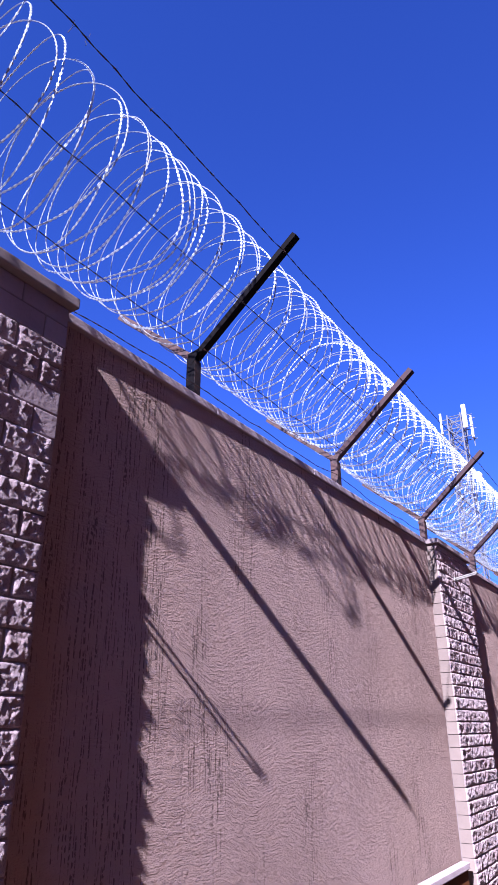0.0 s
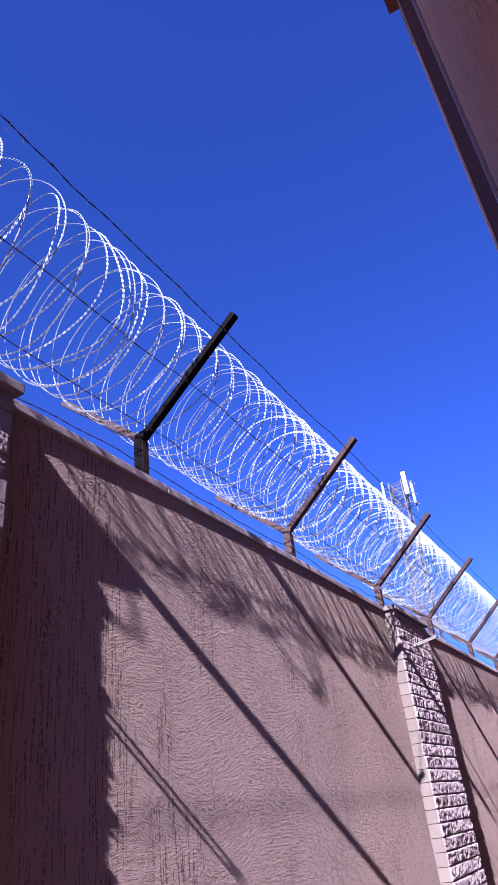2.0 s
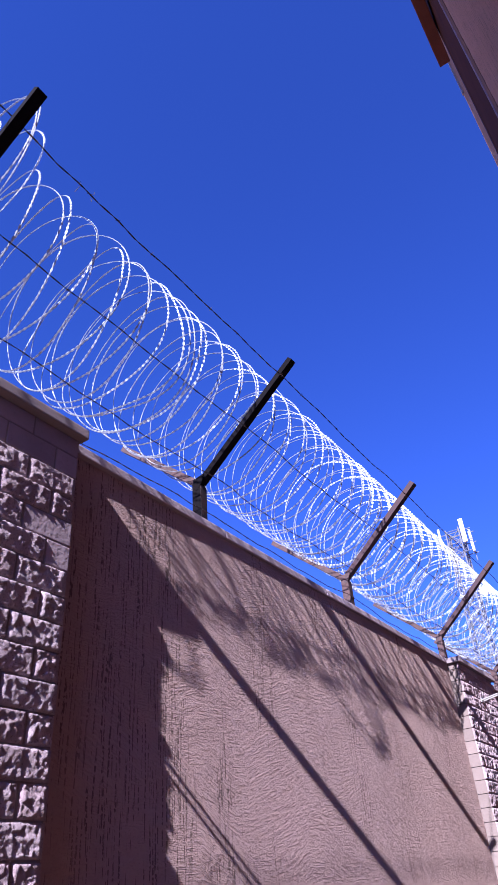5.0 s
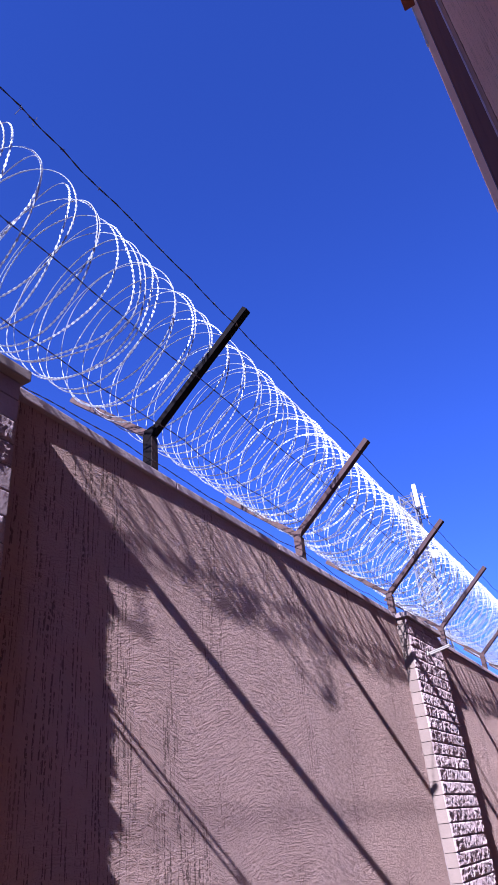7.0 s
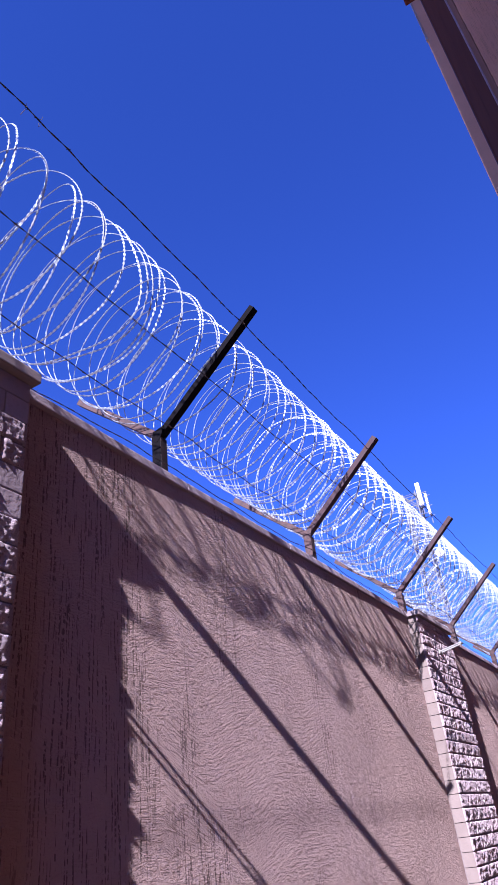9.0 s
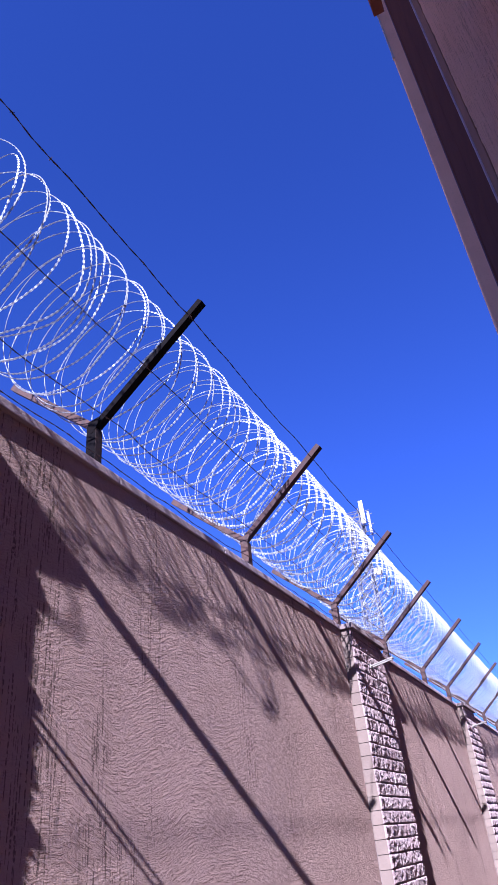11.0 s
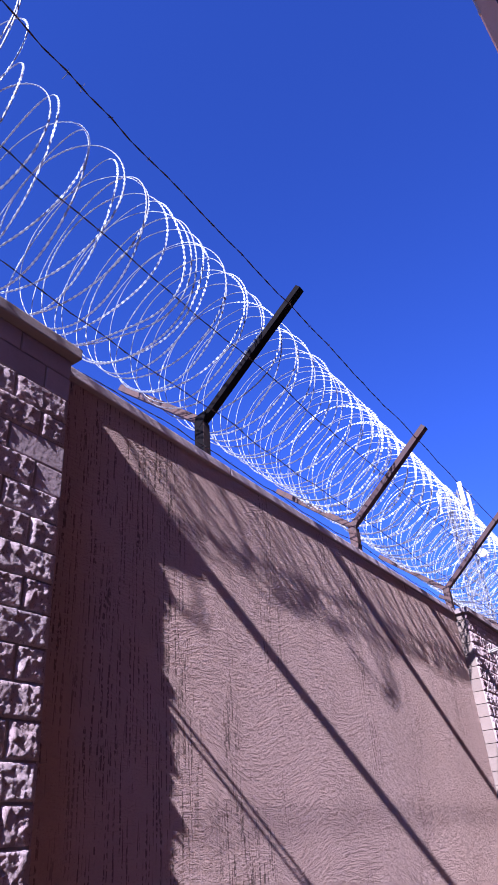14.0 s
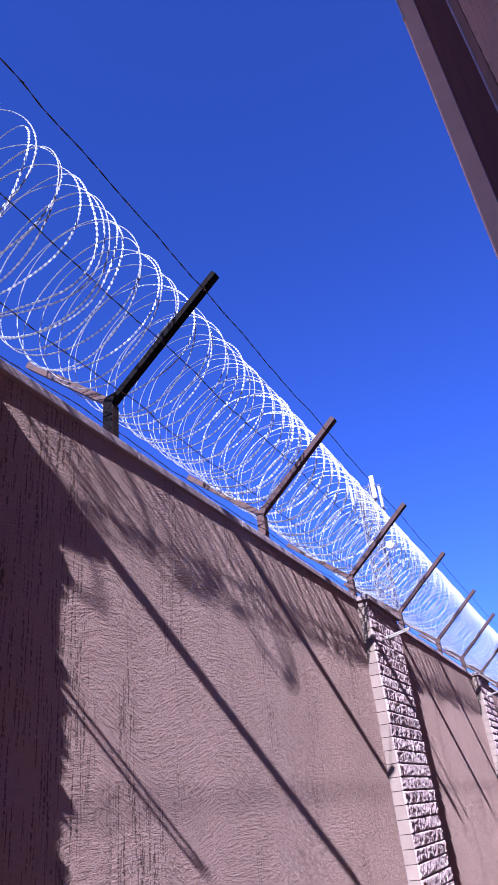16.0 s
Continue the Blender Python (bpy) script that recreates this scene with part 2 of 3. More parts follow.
# ---------------------------------------------------------------- plan
PERIOD = 5.424          # pillar to pillar
PILLAR = 0.985          # a pillar's width along the wall
FACE = 0.093            # how far a pillar stands proud
TOP = 3.172             # top of the coping
POSTS = [-7.1, -5.3, -3.4, -0.812, 1.105, 2.886, 4.836, 6.593, 8.573, 10.295, 12.1, 13.95, 15.8, 17.7, 19.5, 21.4, 23.3]
APEX = (-0.144, 3.493)  # x and z of the fork of the posts
INNER = (0.539, 4.077)
COURSE = 0.097         # a brick course with its joint
SETBACK = 0.012        # from the end of a bay to its pillar
OUTER = (-0.742, 3.993)

# ---------------------------------------------------------------- ground
bm = bmesh.new()
bmesh.ops.create_grid(bm, x_segments=8, y_segments=8, size=400)
tagged(part("ground", bm, M_GROUND), "light brown paved ground beside the wall", "ground", kind="structure")


# ---------------------------------------------------------------- boundary wall
def wall_panel(number, y0, y1):
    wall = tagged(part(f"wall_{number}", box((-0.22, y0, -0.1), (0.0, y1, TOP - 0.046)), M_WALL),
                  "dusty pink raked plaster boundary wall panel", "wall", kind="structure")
    count = max(1, round((y1 - y0) / 1.1))
    step = (y1 - y0) / count
    for i in range(count):
        a, b = y0 + i * step + 0.003, y0 + (i + 1) * step - 0.003
        lift = random.uniform(-0.002, 0.002)
        stone = box((-0.24, a, TOP - 0.044 + lift), (0.0145 + lift, b, TOP + lift), 0.005)
        for v in stone.verts:  # the first stones stand out a little towards their pillar
            if v.co.x > -0.1:
                v.co.x += 0.011 * max(0.0, 1 - (v.co.y - y0) / 1.4)
        part("coping_stone", stone, M_COPING, wall)
    return wall


for k in range(-2, 5):
    wall_panel(k + 3, k * PERIOD - SETBACK, (k + 1) * PERIOD - PILLAR - SETBACK)


# ---------------------------------------------------------------- pillars
def rock_brick(length, seed, cell, worn=0.006):
    """A brick with a split face: x forwards, y along, z up, its back lower corner at the origin."""
    rnd = random.Random(seed)
    height, depth = 0.092, 0.10
    nu, nv = max(4, round(length / cell)), max(4, round(height / cell))
    off = Vector((rnd.uniform(0, 50), rnd.uniform(0, 50), rnd.uniform(0, 50)))
    tilt, lean = rnd.uniform(-0.003, 0.003), rnd.uniform(-0.003, 0.003)
    bm = bmesh.new()
    grid = []
    for j in range(nv + 1):
        row = []
        for i in range(nu + 1):
            u, v = i / nu, j / nv
            p = Vector((0, u * length, v * height))
            edge = min(1.0, u * length / 0.006, (1 - u) * length / worn) * min(1.0, min(v, 1 - v) * height / 0.0055)
            big = noise.noise(p * 10 + off) * 0.0042
            chip = noise.fractal(p * 75 + off, 0.5, 2.2, 5) * 0.0022
            spot = p * 30 + off
            cell_at = noise.voronoi(spot)[1][0]
            lie = noise.noise_vector(cell_at * 3.7)
            facet = (lie.y * (spot.y - cell_at.y) + lie.z * (spot.z - cell_at.z)) * 0.0150 + noise.noise(cell_at * 5.1) * 0.0050
            facet *= 1.0 if cell < 0.01 else 0.6
            ledge = abs(noise.noise(p * 21 - off)) * 0.0025
            x = depth - 0.012 + edge * max(-0.004, min(0.0230, 0.0105 + big + chip + facet + ledge + tilt * (2 * u - 1) + lean * (2 * v - 1)))
            row.append(bm.verts.new((x, p.y, p.z)))
        grid.append(row)
    for j in range(nv):
        for i in range(nu):
            bm.faces.new((grid[j][i], grid[j][i + 1], grid[j + 1][i + 1], grid[j + 1][i])).smooth = True
    rim = grid[0] + [r[-1] for r in grid[1:-1]] + grid[-1][::-1] + [r[0] for r in grid[-2:0:-1]]
    back = [bm.verts.new((0, v.co.y, v.co.z)) for v in rim]
    for k in range(len(rim)):
        bm.faces.new((rim[k - 1], back[k - 1], back[k], rim[k])).material_index = 1
    bmesh.ops.split_edges(bm, edges=[bm.edges.get((rim[k - 1], rim[k])) for k in range(len(rim))])
    return bm


def brick_data(name, bm, material):
    data = bpy.data.meshes.new(name)
    bm.to_mesh(data)
    bm.free()
    data.materials.append(material)
    data.materials.append(M_CUT)
    return data


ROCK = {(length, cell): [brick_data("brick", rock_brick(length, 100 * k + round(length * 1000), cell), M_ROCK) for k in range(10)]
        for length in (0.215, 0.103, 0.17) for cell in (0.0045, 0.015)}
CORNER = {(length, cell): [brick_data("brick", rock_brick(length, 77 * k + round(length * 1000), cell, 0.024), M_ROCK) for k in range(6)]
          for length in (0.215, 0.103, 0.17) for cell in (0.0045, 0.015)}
SAWN = {length: brick_data("sawn_brick", box((0, 0, 0), (0.092, length, 0.092), 0.004), M_SAWN) for length in (0.215, 0.103, 0.17)}


def courses(width):
    """The bricks of two alternate courses as start and length, from the far corner backwards."""
    rows = []
    for first in (0.215, 0.103):
        row, y, length = [], width, first
        while y - length > 0.05:
            row.append((y - length, length))
            y -= length + 0.010
            length = 0.215
        row.append((0.0, y))
        rows.append(row)
    return rows


def pillar(k, joint, smooth=()):
    y0 = k * PERIOD - PILLAR - SETBACK
    base = empty("brick_pillar", (0, y0, 0))
    tagged(base, "split-face purple-grey brick pillar with concrete cap", "pillar", "pillars of the boundary wall", "structure")
    core = box((-0.24, 0.006, -0.1), (FACE - 0.011, PILLAR - 0.006, TOP - 0.04))
    for v in core.verts:
        v.co.x += 0.007 * (TOP - v.co.z) if v.co.x > 0 else 0.0
    part("mortar_core", core, M_MORTAR, base)
    part("cap", box((-0.28, -0.03, TOP - 0.043), (FACE + 0.031, PILLAR + 0.018, TOP + 0.003), 0.006), M_CAP, base)
    rows = courses(PILLAR)
    z, n = joint, 0
    while z < TOP - 0.06:
        # top courses: plain darker bricks stand in for split-face ones shaded by the cap
        top = k == 0 and z > 2.87
        for y, length in rows[(n + 1) % 2]:
            flat = top or (n, round(y, 1)) in smooth
            made = min((0.215, 0.17, 0.103), key=lambda v: abs(v - length))
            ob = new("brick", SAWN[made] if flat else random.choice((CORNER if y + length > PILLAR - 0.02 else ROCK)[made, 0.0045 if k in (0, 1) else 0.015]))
            ob.parent = base
            ob.location = (FACE - 0.100 + 0.007 * (TOP - z) + (0.0 if flat else random.uniform(-0.002, 0.002)), y - 0.0015, z + 0.0025)
            ob.scale = (1, (length + 0.003) / made, min(1.0, (TOP - 0.044 - z) / COURSE))
        z, n = z + COURSE, n + 1


for k in range(-1, 5):
    pillar(k, 0.038 if k <= 0 else 0.070, {(27, 0.8), (26, 0.9)} if k == 0 else ())


# ---------------------------------------------------------------- posts with forked arms
ANGLE = [(0, 0), (0.056, 0), (0.056, 0.006), (0.006, 0.006), (0.006, 0.056), (0, 0.056)]


def fence_post(arm_paint, arm_label, longer=0.0, stub_paint=None):
    post = empty("fence_post", (APEX[0], 0, TOP))
    x0, z0 = APEX

    def local(x, z, y=0.0):
        return (x - APEX[0], y, z - TOP)

    # on black posts the stub takes the arm's black, the leg a dark brown
    part("stub", prism(ANGLE, local(x0 - 0.028, TOP - 0.09, -0.028), local(x0 - 0.028, z0, -0.028), (1, 0, 0), (0, 1, 0)), stub_paint or arm_paint, post,
         "rusted angle iron stub" if stub_paint else "black angle iron stub")
    part("stub_leg", prism(ANGLE, local(x0 + 0.030, TOP - 0.09, 0.030), local(x0 + 0.030, z0 - 0.02, 0.030), (-1, 0, 0), (0, -1, 0)), stub_paint or M_STUB, post, "rusted angle iron leg")
    for name, tip, mat, label in (("inner_arm", INNER, arm_paint, arm_label), ("outer_arm", OUTER, M_RUSTY, "rusted steel arm")):
        way = Vector((tip[0] - x0, 0, tip[1] - z0)).normalized()
        up = Vector((-way.z, 0, way.x)) if name == "inner_arm" else Vector((way.z, 0, -way.x))
        section = [(-0.012, -0.017), (0.034, -0.017), (0.034, 0.017), (-0.012, 0.017)] if mat is M_STEEL else [(-0.026, -0.02), (0.026, -0.02), (0.026, 0.02), (0.021, 0.02), (0.021, -0.014), (-0.021, -0.014), (-0.021, 0.02), (-0.026, 0.02)]
        if name == "inner_arm":
            tip = (tip[0] + way.x * longer, tip[1] + way.z * longer)
        part(name, prism(section, local(x0 - way.x * 0.02, z0 - way.z * 0.02), local(*tip), (0, 1, 0), up), mat, post, label)
    part("gusset", prism([(-0.026, 0.296), (0.004, 0.268), (0.034, 0.300), (0.056, 0.362), (-0.018, 0.345)], (0, -0.030, 0), (0, -0.024, 0), (1, 0, 0), (0, 0, 1)), stub_paint or arm_paint, post)
    return post


LEVEL = {POSTS[3]: (0.022, -0.042), POSTS[4]: (-0.016, 0.036)}  # posts set low or high, and in or out
black = fence_post(M_STEEL, "black painted steel arm")
tall = fence_post(M_STEEL, "long black painted steel arm", 0.045)
brown = fence_post(M_BROWN, "weathered brown steel arm", 0.0, M_RUSTY)
for thing, label, places in ((black, "forked black steel fence post with slanted arms on the wall", (POSTS[4],)),
                             (tall, "forked black steel fence post with a long arm above the pillar", (POSTS[3],)),
                             (brown, "forked weathered brown steel fence post on the wall", POSTS[:3] + POSTS[5:])):
    tagged(thing, label, "fence post", "fence posts along the wall")
    for k, y in enumerate(places):
        dx, dz = LEVEL.get(y, (random.uniform(-0.004, 0.004), 0.0))
        m = pose(APEX[0] + dx, y, TOP + dz, random.uniform(-0.6, 0.6), 0, random.uniform(-1.0, 1.0))
        if k:
            copy_thing(thing, m)
        else:
            first = m
    thing.matrix_basis = first


# ---------------------------------------------------------------- razor wire
COIL = (-0.138, 4.03, 0.42)


SHADOW_BUNCHES = (-1.47, 0.45)  # places along the wall where lower loop fronts gather over the passage, added for their shadows
SNAG = -0.62             # where loops are hooked up over an arm's tip


def coil_path():
    """Places along the concertina coil: loops clipped to their neighbours in turn, drawn apart or bunched."""
    rnd = random.Random(5)
    angle, y = 0.0, -7.0
    rows = []
    wob = [rnd.uniform(0, math.tau) for _ in range(8)]
    while y < 23.5:
        pitch = 0.095 if y < -1.0 else 0.105 if y < -0.45 else 0.112 if y < 0.1 else 0.086 if y < 0.9 else 0.078 if y < 2.6 else 0.100
        step = math.tau / (64 if y < 7 else 40)
        angle += step
        snagged = math.exp(-(((y - SNAG) / 0.07) ** 2))
        y += pitch * step / math.tau * (1 + 0.2 * math.sin(2.1 * y + wob[4])) * (1 - 0.70 * snagged)
        c, w = math.cos(angle), math.sin(angle)
        lean = (0.36 if y < 2.6 else 0.44) * pitch * math.cos(1.5 * angle) + 0.016 * math.sin(0.43 * angle + wob[0]) * c + 0.020 * math.sin(0.29 * angle + wob[1]) * w
        lean *= 1 - 0.5 * snagged
        r = COIL[2] * (1 + 0.020 * math.sin(0.61 * angle + wob[2]) + 0.012 * math.sin(1.7 * angle + wob[3]))
        # the lower front of some neighbouring loops is drawn together to cast a dark band
        aside, pull = 0.07 * snagged, 0.0
        at = (angle + math.pi) % math.tau - math.pi
        for b in SHADOW_BUNCHES:
            held = max(0.0, min(1.0, (0.20 - abs(y - b)) / 0.08)) * math.exp(-(((at + 0.60) / 0.60) ** 2))
            pull += 0.55 * held * (b - 0.15 * (at + 0.43) - y - lean)
            r += 0.085 * held
        lift = 0.37 * max(0.0, min(1.0, (-0.50 - y) / 0.10)) * max(0.25, snagged)
        px, py, pz = COIL[0] + aside + r * c, y + lean + pull, COIL[1] + lift + r * w
        # where a loop meets a post it lies on the upper side of its arm
        near = min(POSTS, key=lambda v: abs(v - py))
        dx, dz = LEVEL.get(near, (0.0, 0.0))
        ax, az = INNER[0] - APEX[0], INNER[1] - APEX[1]
        span = math.hypot(ax, az)
        over = (-(px - APEX[0] - dx) * az + (pz - APEX[1] - dz) * ax) / span
        if lift == 0.0 and px > APEX[0]:
            rise = max(0.0, 0.040 - over) * math.exp(-(((py - near) / 0.10) ** 2))
            px, pz = px - rise * az / span, pz + rise * ax / span
        rows.append((px, py, pz))
    return np.array(rows)


def razor_wire():
    coil = empty("razor_wire_coil", (COIL[0], 0, COIL[1] - COIL[2]))
    base = np.array(coil.location)
    way = coil_path()
    part("core_wire", tube([tuple(p) for p in way - base], 0.0027, 4), M_CORE, coil, "bright galvanised core wire")
    ahead = np.gradient(way, axis=0)
    seg = np.linalg.norm(ahead, axis=1)
    run = np.concatenate([[0], np.cumsum(np.linalg.norm(np.diff(way, axis=0), axis=1))])
    verts, faces = [], []
    s = 0.0
    while s < run[-1]:
        p = np.array([np.interp(s, run, way[:, c]) for c in range(3)])
        i = min(np.searchsorted(run, s), len(run) - 1)
        t = ahead[i] / seg[i]
        out = np.array([p[0] - COIL[0], 0, p[2] - COIL[1]])
        out /= np.linalg.norm(out)
        side = np.cross(t, out)
        side /= np.linalg.norm(side)
        # the tape lies askew round the core, each pair of blades a little turned
        turn = 0.95 + 0.45 * math.sin(s * 1.7) + 0.20 * math.sin(s * 61.0)
        flat = side * math.cos(turn) + out * math.sin(turn)
        thick = np.cross(t, flat) * 0.0005
        # far barbs are made larger, their glare put into the shape
        far = p[1] > 2.6
        inner, reach, half_in, half_out = (0.0014, 0.0046, 0.0058, 0.0080) if not far else (0.0014, 0.0072, 0.0068, 0.0090)
        for sign in (-1, 1):
            b = len(verts)
            root, tip = p + flat * sign * inner, p + flat * sign * reach + np.cross(t, flat) * 0.0012 * sign
            verts += [root - t * half_in + thick, root + t * half_in + thick, tip + t * half_out + thick, tip - t * half_out + thick,
                      root - t * half_in - thick, root + t * half_in - thick, tip + t * half_out - thick, tip - t * half_out - thick]
            faces += [(b, b + 1, b + 2, b + 3), (b + 7, b + 6, b + 5, b + 4), (b, b + 4, b + 5, b + 1), (b + 1, b + 5, b + 6, b + 2),
                      (b + 2, b + 6, b + 7, b + 3), (b + 3, b + 7, b + 4, b)]
        s += 0.0270 if p[1] < 8 else 0.034
    data = bpy.data.meshes.new("barb_rest")
    data.from_pydata([tuple(v - base) for v in verts], [], faces)
    data.materials.append(M_ZINC)
    barbs = new("barb_rest", data)
    barbs.parent = coil
    tagged(barbs, "white galvanised razor barbs", kind="stuff")
    return tagged(coil, "bright galvanised razor wire coil lying in the forked posts", "razor wire")


razor_wire()


# ---------------------------------------------------------------- barbed wire strands
def strand(x, z, sag, seed, radius=0.0018):
    """A twisted two-wire strand with barbs, tied to each post."""
    rnd = random.Random(seed)
    pts, y = [], POSTS[0] - 0.3
    while y < POSTS[-1] + 0.3:
        left = max([p for p in POSTS if p <= y], default=POSTS[0] - 1.8)
        right = min([p for p in POSTS if p > y], default=POSTS[-1] + 1.8)
        u = (y - left) / (right - left)
        kink = 0.006 * math.sin(5.3 * y + seed) + 0.004 * math.sin(13.1 * y + 2 * seed)
        pts.append((x + rnd.uniform(-0.003, 0.003), y, z - 4 * sag * u * (1 - u) + kink + rnd.uniform(-0.003, 0.003)))
        y += 0.11
    wire = empty("barbed_wire", (x, pts[0][1], z))
    o = Vector(wire.location)
    for sign, name in ((0, "line_wire"), (math.pi, "line_wire")):
        line = []
        for a, b in zip(pts, pts[1:]):
            for k in range(4):
                p = Vector(a).lerp(Vector(b), k / 4) - o
                turn = (p.y * 40) + sign
                line.append(p + Vector((math.cos(turn), 0, math.sin(turn))) * radius * 1.0)
        part(name, tube(line, radius, 4), M_WIRE, wire)
    bm = bmesh.new()
    for i in range(1, len(pts), 2):
        p = Vector(pts[i]) - o
        for _ in range(2):
            d = Vector((rnd.uniform(-1, 1), rnd.uniform(-0.4, 0.4), rnd.uniform(-1, 1))).normalized() * 0.010
            tube([p - d, p + d], 0.0011, 3, bm)
    tagged(part("barb_rest", bm, M_WIRE, wire), kind="stuff")
    return tagged(wire, "dark weathered barbed wire strand tied to the posts", "barbed wire", "barbed wire strands")


def on_arm(u, lift=0.024):
    return (APEX[0] + (INNER[0] - APEX[0]) * u + 0.65 * lift, APEX[1] + (INNER[1] - APEX[1]) * u - 0.76 * lift)


def tie_tails(wire, y):
    """Loose ends of a tie wire where two lengths are joined."""
    o = Vector(wire.location)
    x, z = o.x, o.z - 0.012
    for k, ends in enumerate((((0, 0.03, -0.01), (0.004, 0.062, 0.01), (-0.008, 0.075, 0.055)), ((0, 0, 0), (0.006, -0.018, -0.03), (0.0, -0.03, -0.07)),
                              ((0, 0.05, -0.02), (0.008, 0.052, -0.045), (0.012, 0.045, -0.06)))):
        part("tie_wire", tube([Vector((x + a, y + b, z + c)) - o for a, b, c in ends], 0.0011, 4), M_WIRE, wire, "thin loose tie wire end" if k == 0 else "")


for n, (u, sag) in enumerate(((0.88, 0.012), (0.484, 0.02), (0.108, 0.02))):
    line = strand(*on_arm(u), sag, n)
    if n == 0:
        tie_tails(line, -0.456)
strand(APEX[0] + 0.03, 3.345, 0.03, 11)


# ---------------------------------------------------------------- houses beside the passage
HX = 1.967              # the near house's face
SOUTH = -3.4            # and its other end, unseen, placed so that sun reaches the paving
house = empty("house", (HX, -4.0, 0))
tagged(house, "tall plastered house wall with dark panels at its corner", "house")


def house_part(name, lo, hi, mat, label="", bevel=0.0):
    o = house.location
    return part(name, box([lo[i] - o[i] for i in range(3)], [hi[i] - o[i] for i in range(3)], bevel), mat, house, label)


house_part("wall", (HX + 0.034, SOUTH, -0.1), (6.0, 0.400, 8.6), M_MORTAR, "shaded masonry body")
house_part("corner_wall", (HX + 0.034, 0.400, -0.1), (6.0, 1.126, 11.0), M_MORTAR)


def ragged_render(name, z0, z1, seed):
    """Render that ends in a broken edge beside the jamb."""
    rnd = random.Random(seed)
    o = house.location
    ring, z = [(SOUTH, z0), (0.258, z0)], z0 + 0.01
    while z < z1 - 0.02:
        ring.append((0.253 + rnd.uniform(-0.007, 0.006) - (0.012 if rnd.random() < 0.08 else 0.0), z))
        z += rnd.uniform(0.012, 0.04)
    ring += [(0.256, z1), (SOUTH, z1)]
    bm = bmesh.new()
    front = [bm.verts.new((HX + 0.002 - o.x, y - o.y, z - o.z)) for y, z in ring]
    back = [bm.verts.new((HX + 0.034 - o.x, y - o.y, z - o.z)) for y, z in ring]
    bm.faces.new(front[::-1])
    bm.faces.new(back)
    for k in range(len(ring)):
        bm.faces.new((front[k - 1], front[k], back[k], back[k - 1]))
    bmesh.ops.recalc_face_normals(bm, faces=bm.faces[:])
    return part(name, bm, M_HOUSE, house, "rough dusty pink render with a broken edge")


ragged_render("lower_render", -0.1, 2.597, 4)
ragged_render("upper_render", 2.603, 8.6, 5)
house_part("lower_jamb", (HX, 0.264, -0.1), (HX + 0.034, 0.391, 3.798), M_JAMB, "grey mauve jamb board", 0.002)
house_part("upper_jamb", (HX, 0.264, 3.802), (HX + 0.034, 0.391, 8.6), M_JAMB, "grey mauve jamb board", 0.002)
house_part("edge_trim", (HX - 0.005, 0.394, -0.1), (HX + 0.034, 0.408, 8.6), M_TRIM, "lavender grey metal trim", 0.002)


def canted_board(name, y0, y1, x0, x1, mat, label):
    """An upright board whose far edge stands out further than its near edge."""
    o = house.location
    bm = bmesh.new()
    ring = [(x0, y0), (x1, y1), (HX + 0.034, y1), (HX + 0.034, y0)]
    low = [bm.verts.new((x - o.x, y - o.y, -0.1)) for x, y in ring]
    high = [bm.verts.new((x - o.x, y - o.y, 11.0)) for x, y in ring]
    bm.faces.new(low)
    bm.faces.new(high[::-1])
    for k in range(4):
        bm.faces.new((low[k - 1], high[k - 1], high[k], low[k]))
    bmesh.ops.recalc_face_normals(bm, faces=bm.faces[:])
    return part(name, bm, mat, house, label)


canted_board("dark_panel", 0.412, 0.745, HX + 0.004, HX - 0.009, M_FASCIA, "dark brown shutter panel")
canted_board("dark_panel", 0.749, 1.090, HX - 0.009, HX - 0.023, M_FASCIA, "dark brown shutter panel")
canted_board("corner_panel", 1.094, 1.126, HX - 0.024, HX - 0.027, M_FASCIA, "dark brown corner board")
house_part("corner_trim", (HX - 0.030, 1.128, -0.1), (HX + 0.05, 1.140, 11.0), M_TRIM_DARK, "dull mauve corner trim", 0.002)
house_part("eaves_board", (HX - 0.107, SOUTH, 6.16), (HX - 0.034, 1.31, 6.40), M_TILE, "dark terracotta eaves board", 0.005)

wing = empty("house_wing", (1.966, 2.55, 0))
tagged(wing, "pale pink plastered house wing with a cream flashing strip", "house")
part("gable_wall", box((0, 0, -0.1), (4.0, 0.14, 9.4)), M_UPPER, wing)
part("wall", box((0.5, 0.14, -0.1), (4.0, 10.0, 8.5)), M_UPPER, wing)
part("flashing", box((-0.010, -0.008, 7.64), (0.004, 0.020, 9.38), 0.004), M_CREAM, wing, "cream flashing strip")
part("flashing_foot", box((-0.014, -0.012, 7.60), (0.006, 0.022, 7.65), 0.006), M_CREAM, wing)

# ---------------------------------------------------------------- brackets on the pillars
def wall_bracket(y, z):
    """Two pale rods that reach out of a pillar, tied at their ends."""
    thing = empty("wall_bracket", (FACE + 0.004, y, z))
    part("back_plate", box((-0.012, -0.045, -0.020), (0.006, 0.045, 0.020), 0.004), M_DULL, thing)
    for side in (-0.028, 0.028):
        part("rod", tube([(0.0, side, 0.0), (0.10, side - 0.013, 0.015), (0.215, side - 0.028, 0.032)], 0.0075, 8), M_DULL, thing)
    part("end_bar", box((0.208, -0.062, 0.024), (0.220, 0.006, 0.040), 0.003), M_DULL, thing)
    return tagged(thing, "white two-rod metal bracket on the brick pillar", "bracket", "brackets on the pillars")


for k, back, z in ((0, 0.665, 2.905), (1, 0.511, 2.88), (2, 0.511, 2.88)):
    wall_bracket(k * PERIOD - back, z)

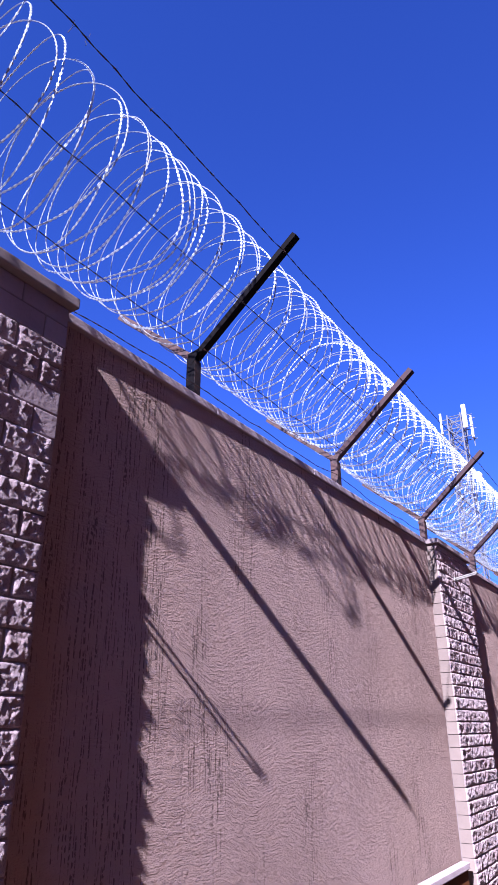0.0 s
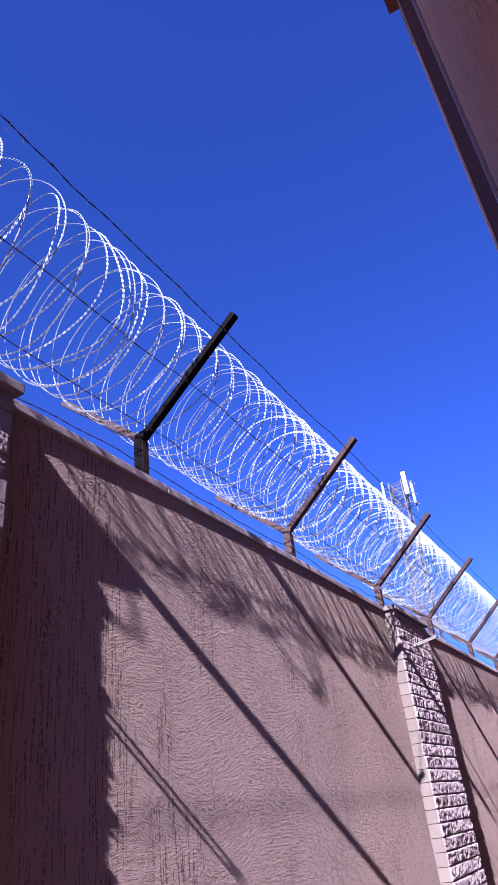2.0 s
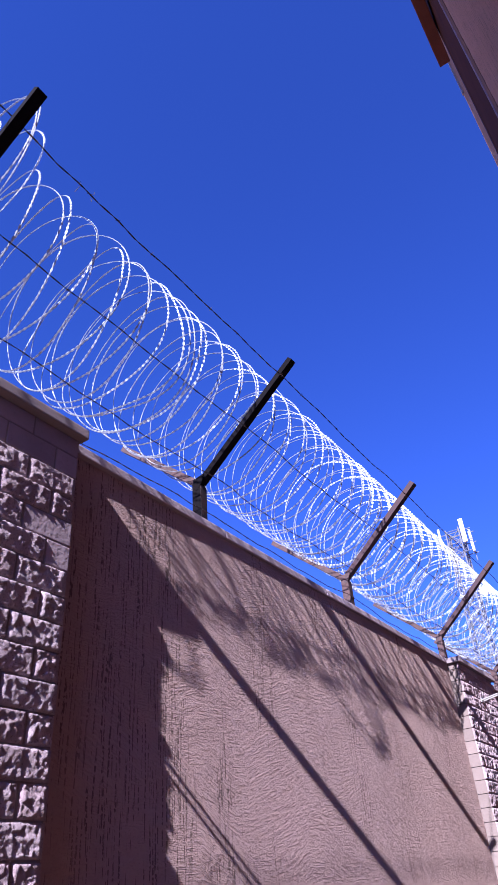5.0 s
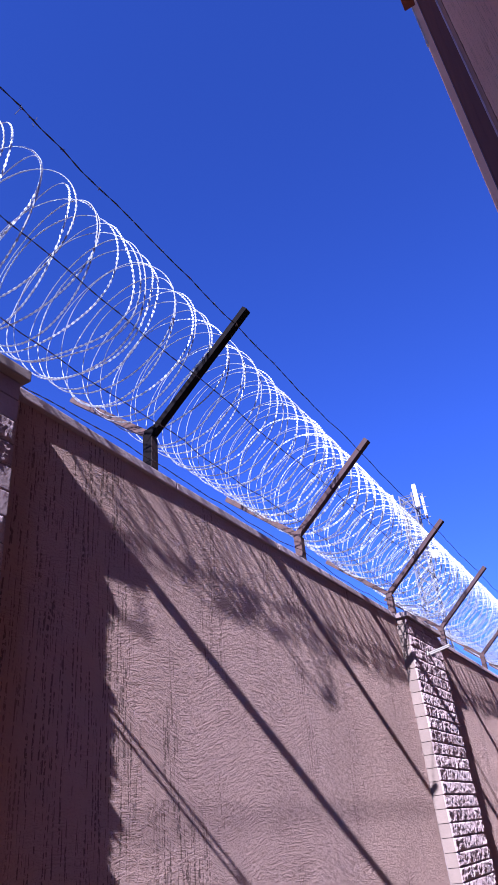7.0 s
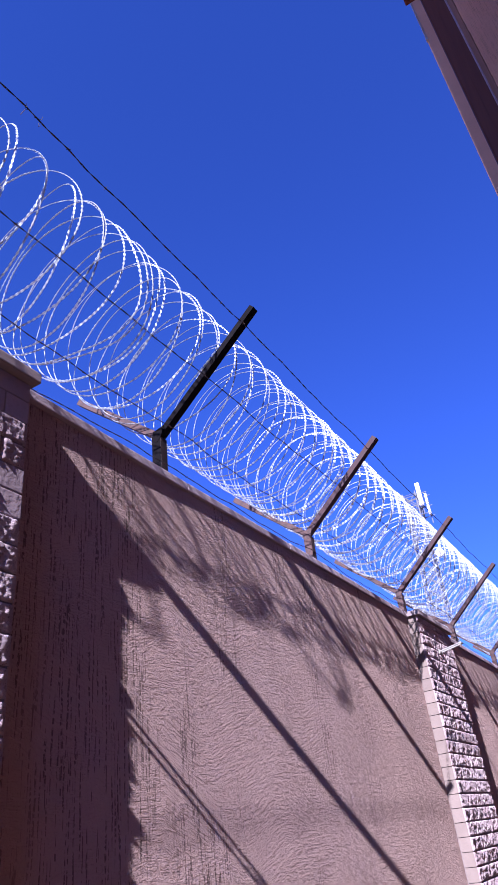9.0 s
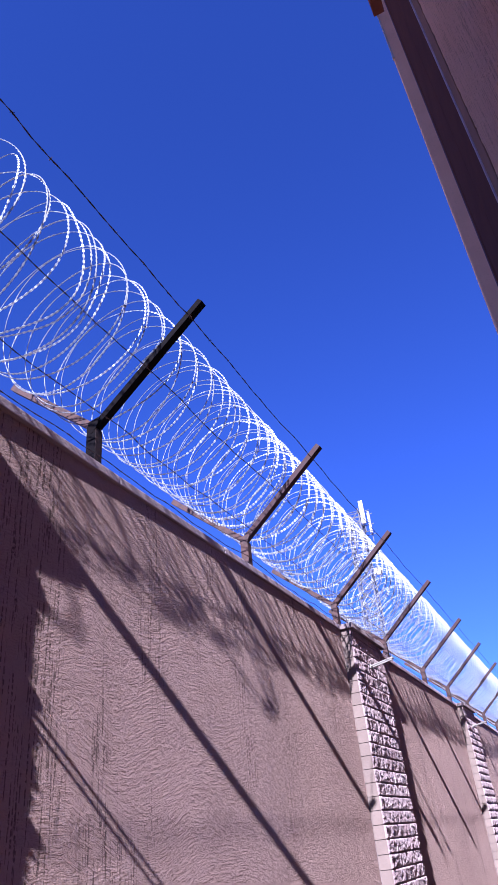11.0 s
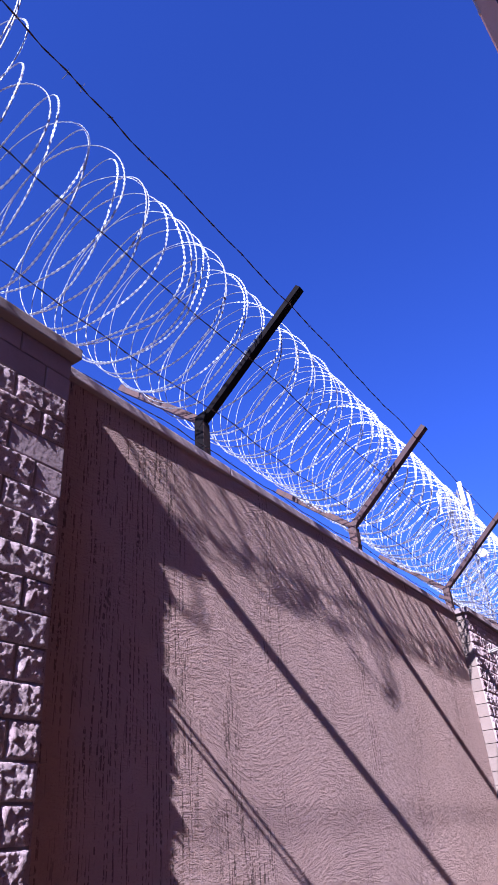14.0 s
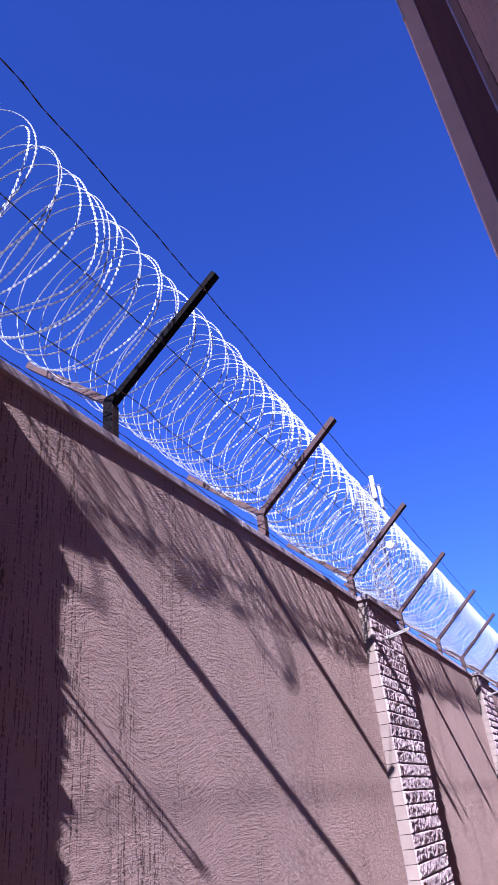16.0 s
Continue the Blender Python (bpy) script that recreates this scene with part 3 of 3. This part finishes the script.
# ---------------------------------------------------------------- low screen at the wall's foot
screen = empty("low_screen", (0.06, 3.2, 0))
part("panel", box((-0.02, -0.8, 0.0), (0.02, 1.10, 0.60)), M_FASCIA, screen)
part("top_rail", box((-0.035, -0.82, 0.60), (0.035, 1.12, 0.645), 0.006), M_COPING, screen, "lavender grey metal top rail")
tagged(screen, "low dark screen with a pale metal top rail", "screen")


# ---------------------------------------------------------------- phone mast
def mast():
    d = 62.0
    x, y = 1.04 - 0.2265 * d, -0.59 + 0.974 * d
    thing = empty("phone_mast", (x, y, 0))
    top = 1.0 + 0.4668 * d
    half = lambda z: 0.65 + 0.25 * (1 - z / top)
    axis = -0.25
    legs = [(sx, sy) for sx in (-1, 1) for sy in (-1, 1)]
    for sx, sy in legs:
        part("leg", tube([(axis + sx * half(0), sy * half(0), 0), (axis + sx * half(top), sy * half(top), top)], 0.07, 6), M_TOWER, thing)
    bm = bmesh.new()
    z, n = 0.0, 0
    while z < top - 0.5:
        h = 1.35
        a, b = half(z), half(z + h)
        corners = [(-1, -1), (1, -1), (1, 1), (-1, 1)]
        for k in range(4):
            p, r = corners[k], corners[(k + 1) % 4]
            tube([(axis + p[0] * a, p[1] * a, z), (axis + r[0] * b, r[1] * b, z + h)], 0.045, 4, bm)
            tube([(axis + r[0] * a, r[1] * a, z), (axis + p[0] * b, p[1] * b, z + h)], 0.045, 4, bm)
            tube([(axis + p[0] * b, p[1] * b, z + h), (axis + r[0] * b, r[1] * b, z + h)], 0.04, 4, bm)
        z += h
    tagged(part("bracing", bm, M_TOWER, thing), kind="stuff")
    for ax, ay, z0, z1, w in ((-1.63, -0.3, top - 1.75, top + 0.48, 0.10), (0.85, -0.9, top - 1.85, top + 0.60, 0.21), (1.25, -0.2, top - 2.75, top - 0.42, 0.12)):
        part("antenna", box((ax - w, ay - 0.12, z0), (ax + w, ay + 0.12, z1), 0.04), M_WHITE, thing, "white panel antenna")
        part("antenna_pole", tube([(ax, ay + 0.25, z0 - 0.8), (ax, ay + 0.25, z1 - 0.2)], 0.05, 6), M_TOWER, thing)
    for z in (top - 0.4, top - 1.5, top - 2.6):
        for ay in (-0.5, 0.5):
            part("headframe_bar", tube([(-1.5, ay, z), (1.5, ay, z)], 0.045, 6), M_TOWER, thing)
    part("dish", tube([(1.35, -0.9, top - 7.0), (1.35, -1.25, top - 7.0)], 0.38, 20), M_WHITE, thing, "white round dish")
    part("dish_bracket", tube([(0.6, -0.5, top - 7.0), (1.35, -0.9, top - 7.0)], 0.06, 6), M_TOWER, thing)
    return tagged(thing, "tall galvanised lattice phone mast with white antennas", "phone mast")


mast()
